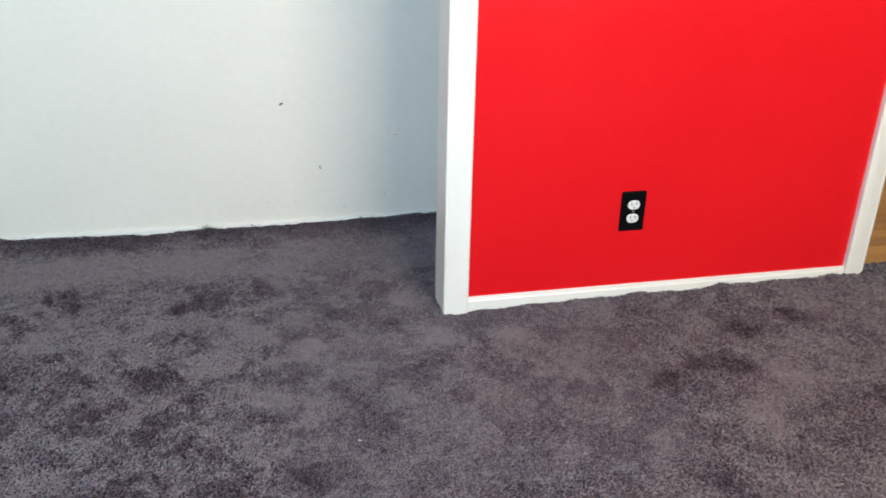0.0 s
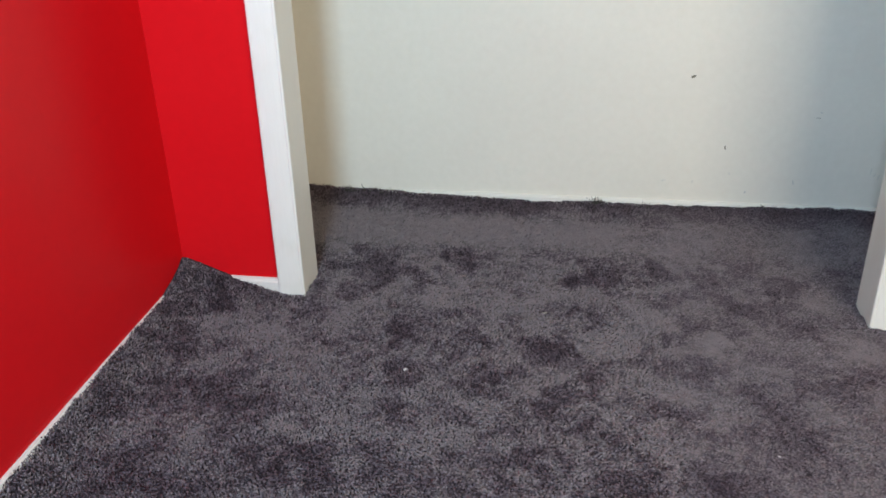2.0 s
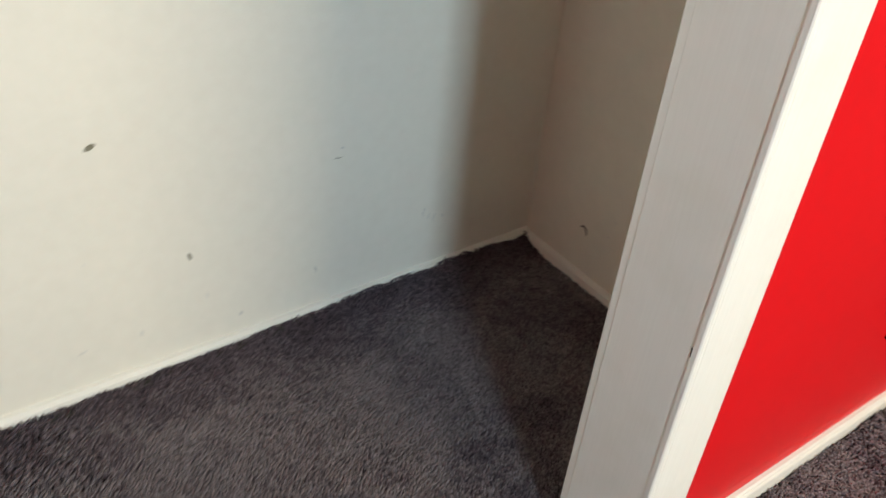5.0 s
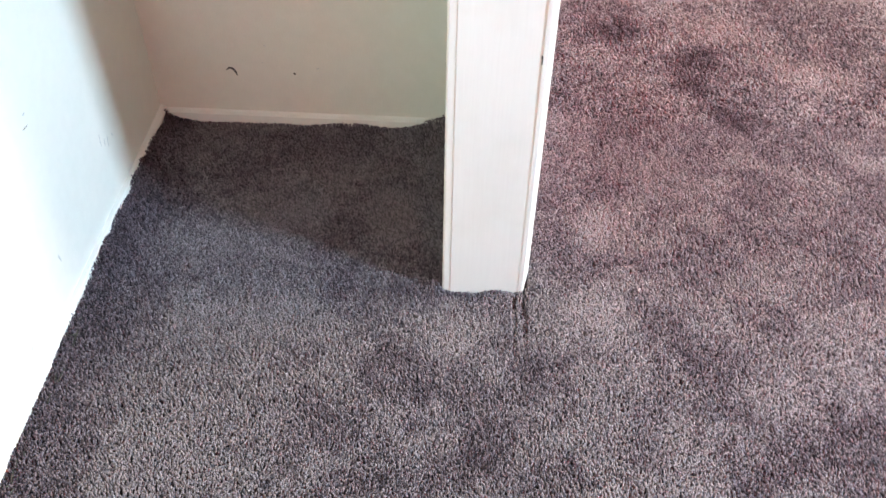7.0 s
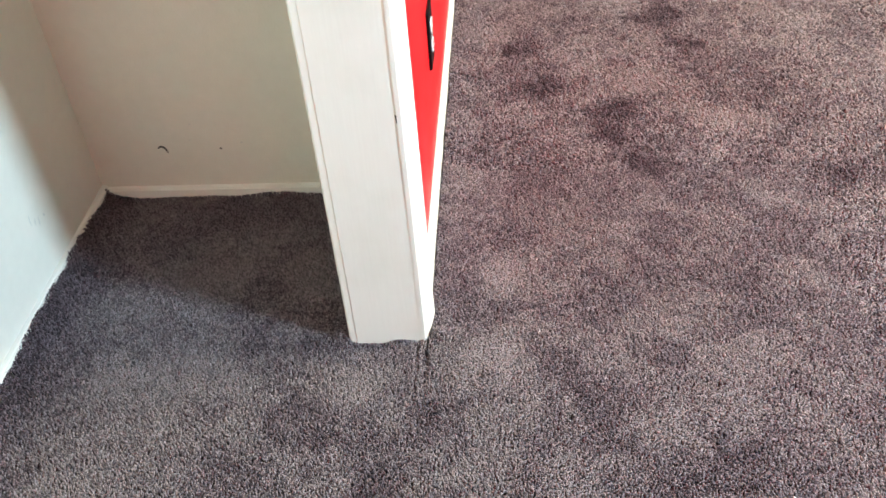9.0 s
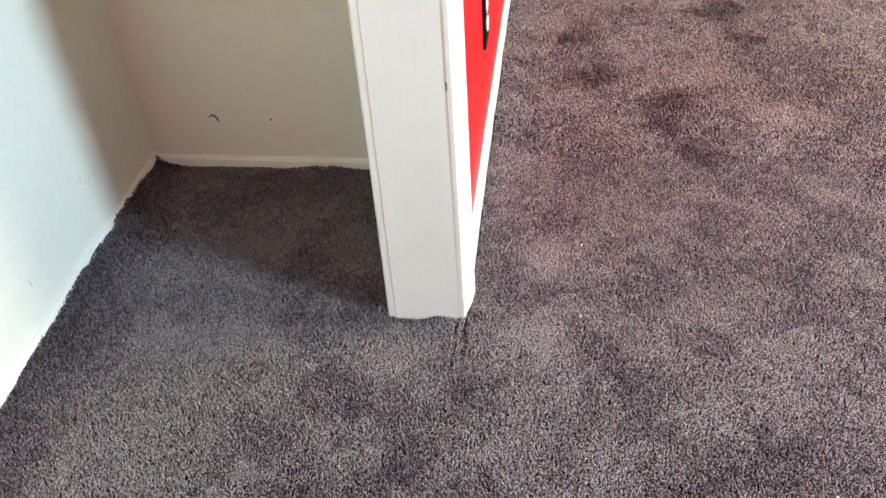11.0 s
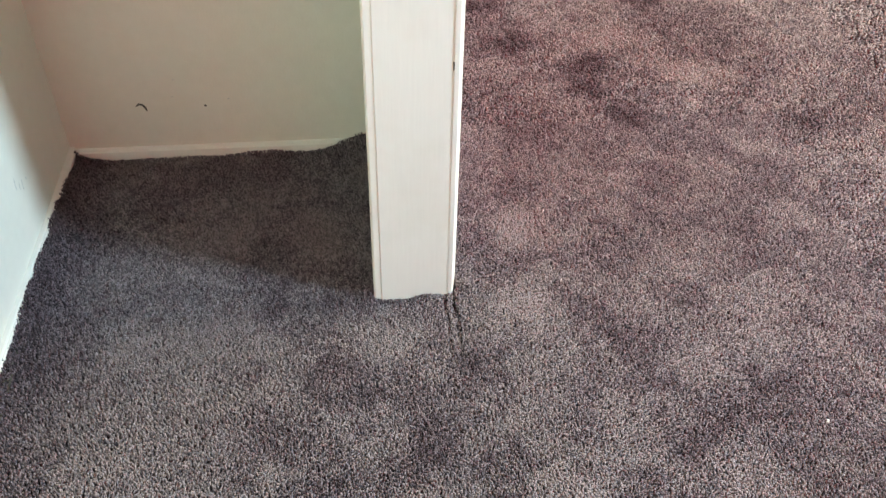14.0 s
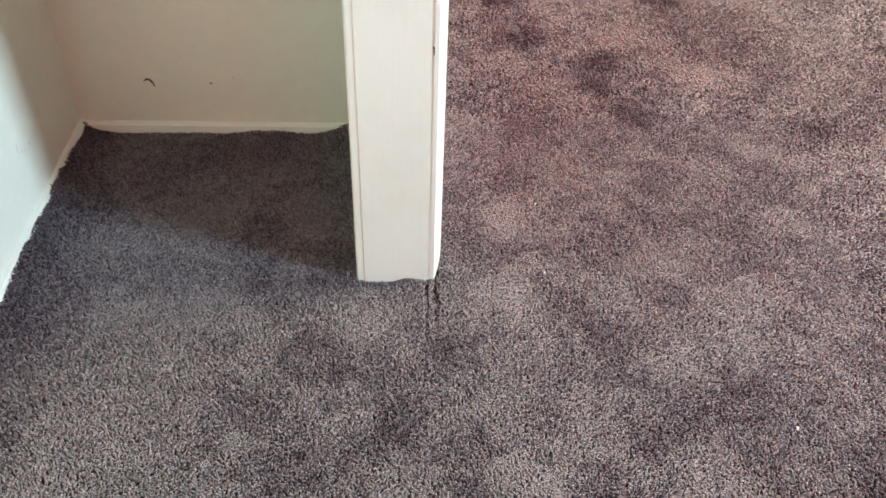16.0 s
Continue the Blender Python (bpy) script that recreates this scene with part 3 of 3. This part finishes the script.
# ---- frayed yarn standing up at the closet's back wall ----
def frayed_yarn(x, y, n, spread, seed):
    rnd = random.Random(seed)
    bm = bmesh.new()
    for _ in range(n):
        p = Vector((x + rnd.gauss(0, spread), y + rnd.uniform(-0.008, 0.0), float(carpet_height(np.array([x]), np.array([y]))[0]) - 0.004))
        q = Vector((rnd.uniform(-0.5, 0.5), rnd.uniform(-0.5, 0.1), 1)).normalized() * rnd.uniform(0.012, 0.030)
        w = 0.0014
        ring = []
        for s in (0.0, 0.5, 1.0):
            c = p + q * s + Vector((q.x * s * s * 0.8, 0, -0.3 * abs(q.x) * s * s))
            ring.append([bm.verts.new(c + Vector((w * math.cos(k * 2.094), w * math.sin(k * 2.094), 0)) * (1 - 0.35 * s)) for k in range(3)])
        for a, b in zip(ring, ring[1:]):
            for k in range(3):
                bm.faces.new((a[k], a[(k + 1) % 3], b[(k + 1) % 3], b[k]))
        bm.faces.new(ring[2])
    return tagged(part("frayed_yarn", bm, FRAY, floor_carpet), kind="stuff")


frayed_yarn(-0.637, CY - 0.022, 26, 0.013, 3)
frayed_yarn(-0.36, CY - 0.022, 6, 0.02, 4)
frayed_yarn(-1.30, CY - 0.022, 10, 0.05, 5)
frayed_yarn(-1.42, CY - 0.022, 16, 0.014, 6)
frayed_yarn(-0.95, CY - 0.022, 9, 0.08, 7)
frayed_yarn(-0.50, CY - 0.022, 8, 0.05, 8)
frayed_yarn(-0.15, CY - 0.022, 8, 0.07, 9)


# ---- crumbs on the carpet ----
def lint(x, y, length, width, angle, material, label, seed):
    rnd = random.Random(seed)
    bm = bmesh.new()
    bmesh.ops.create_icosphere(bm, subdivisions=2, radius=0.5)
    for v in bm.verts:
        k = 0.75 + 0.5 * rnd.random()
        v.co = Vector((v.co.x * length * k, v.co.y * width * k + 0.25 * width * math.sin(v.co.x * 6), v.co.z * width * 0.7))
    ob = link_mesh("lint", bm, material)
    z = float(carpet_height(np.array([x]), np.array([y]))[0])
    ob.matrix_world = pose(x, y, z + width * 0.1, 0, 0, angle)
    return tagged(ob, label, "lint", "crumbs on the carpet")


lint(-1.059, -0.306, 0.009, 0.007, 20, LINT, "tiny white crumb lying on the charcoal carpet", 1)
lint(-0.761, -0.022, 0.020, 0.005, 5, STRAW, "short pale splinter lying on the charcoal carpet", 2)
lint(0.192, -0.187, 0.009, 0.0026, -35, LINT, "tiny white fibre lying on the charcoal carpet", 3)
lint(0.018, -0.185, 0.008, 0.0015, -30, LINT, "tiny white fibre lying on the charcoal carpet", 4)
lint(-0.288, -0.507, 0.007, 0.004, 120, LINT, "tiny white crumb lying on the charcoal carpet", 5)

# ---- hall floor beyond the doorway ----
hall = structure("floor_hall", [(CXR + 0.2, HALLX, 0.092, HALLY, -0.029, -0.012)], SUBFLOOR, "narrow varnished oak floor boards in the hall", "floor")
board_meshes = []
for k, L in enumerate((0.9, 1.3, 0.7)):
    bm = bmesh.new()
    add_box(bm, 0, L - 0.0012, 0, 0.0562, 0, 0.008, 0.0008, 1)
    me = bpy.data.meshes.new("floor_board")
    bm.to_mesh(me)
    bm.free()
    me.materials.append(OAK)
    board_meshes.append((L, me))
rnd = random.Random(3)
y = 0.093
while y < HALLY - 0.06:
    x = (WEND + 0.02 if y < WY1 + 0.01 else CXR + 0.21) - rnd.uniform(0, 0.005)
    while x < HALLX - 0.72:
        L, me = board_meshes[rnd.randrange(3)]
        if x + L > HALLX - 0.01:
            L, me = board_meshes[2]
        b = new("floor_board", me)
        b.parent = hall
        b.matrix_world = pose(x, y, -0.0118 + rnd.uniform(0, 0.0006))
        x += L
    y += 0.0575
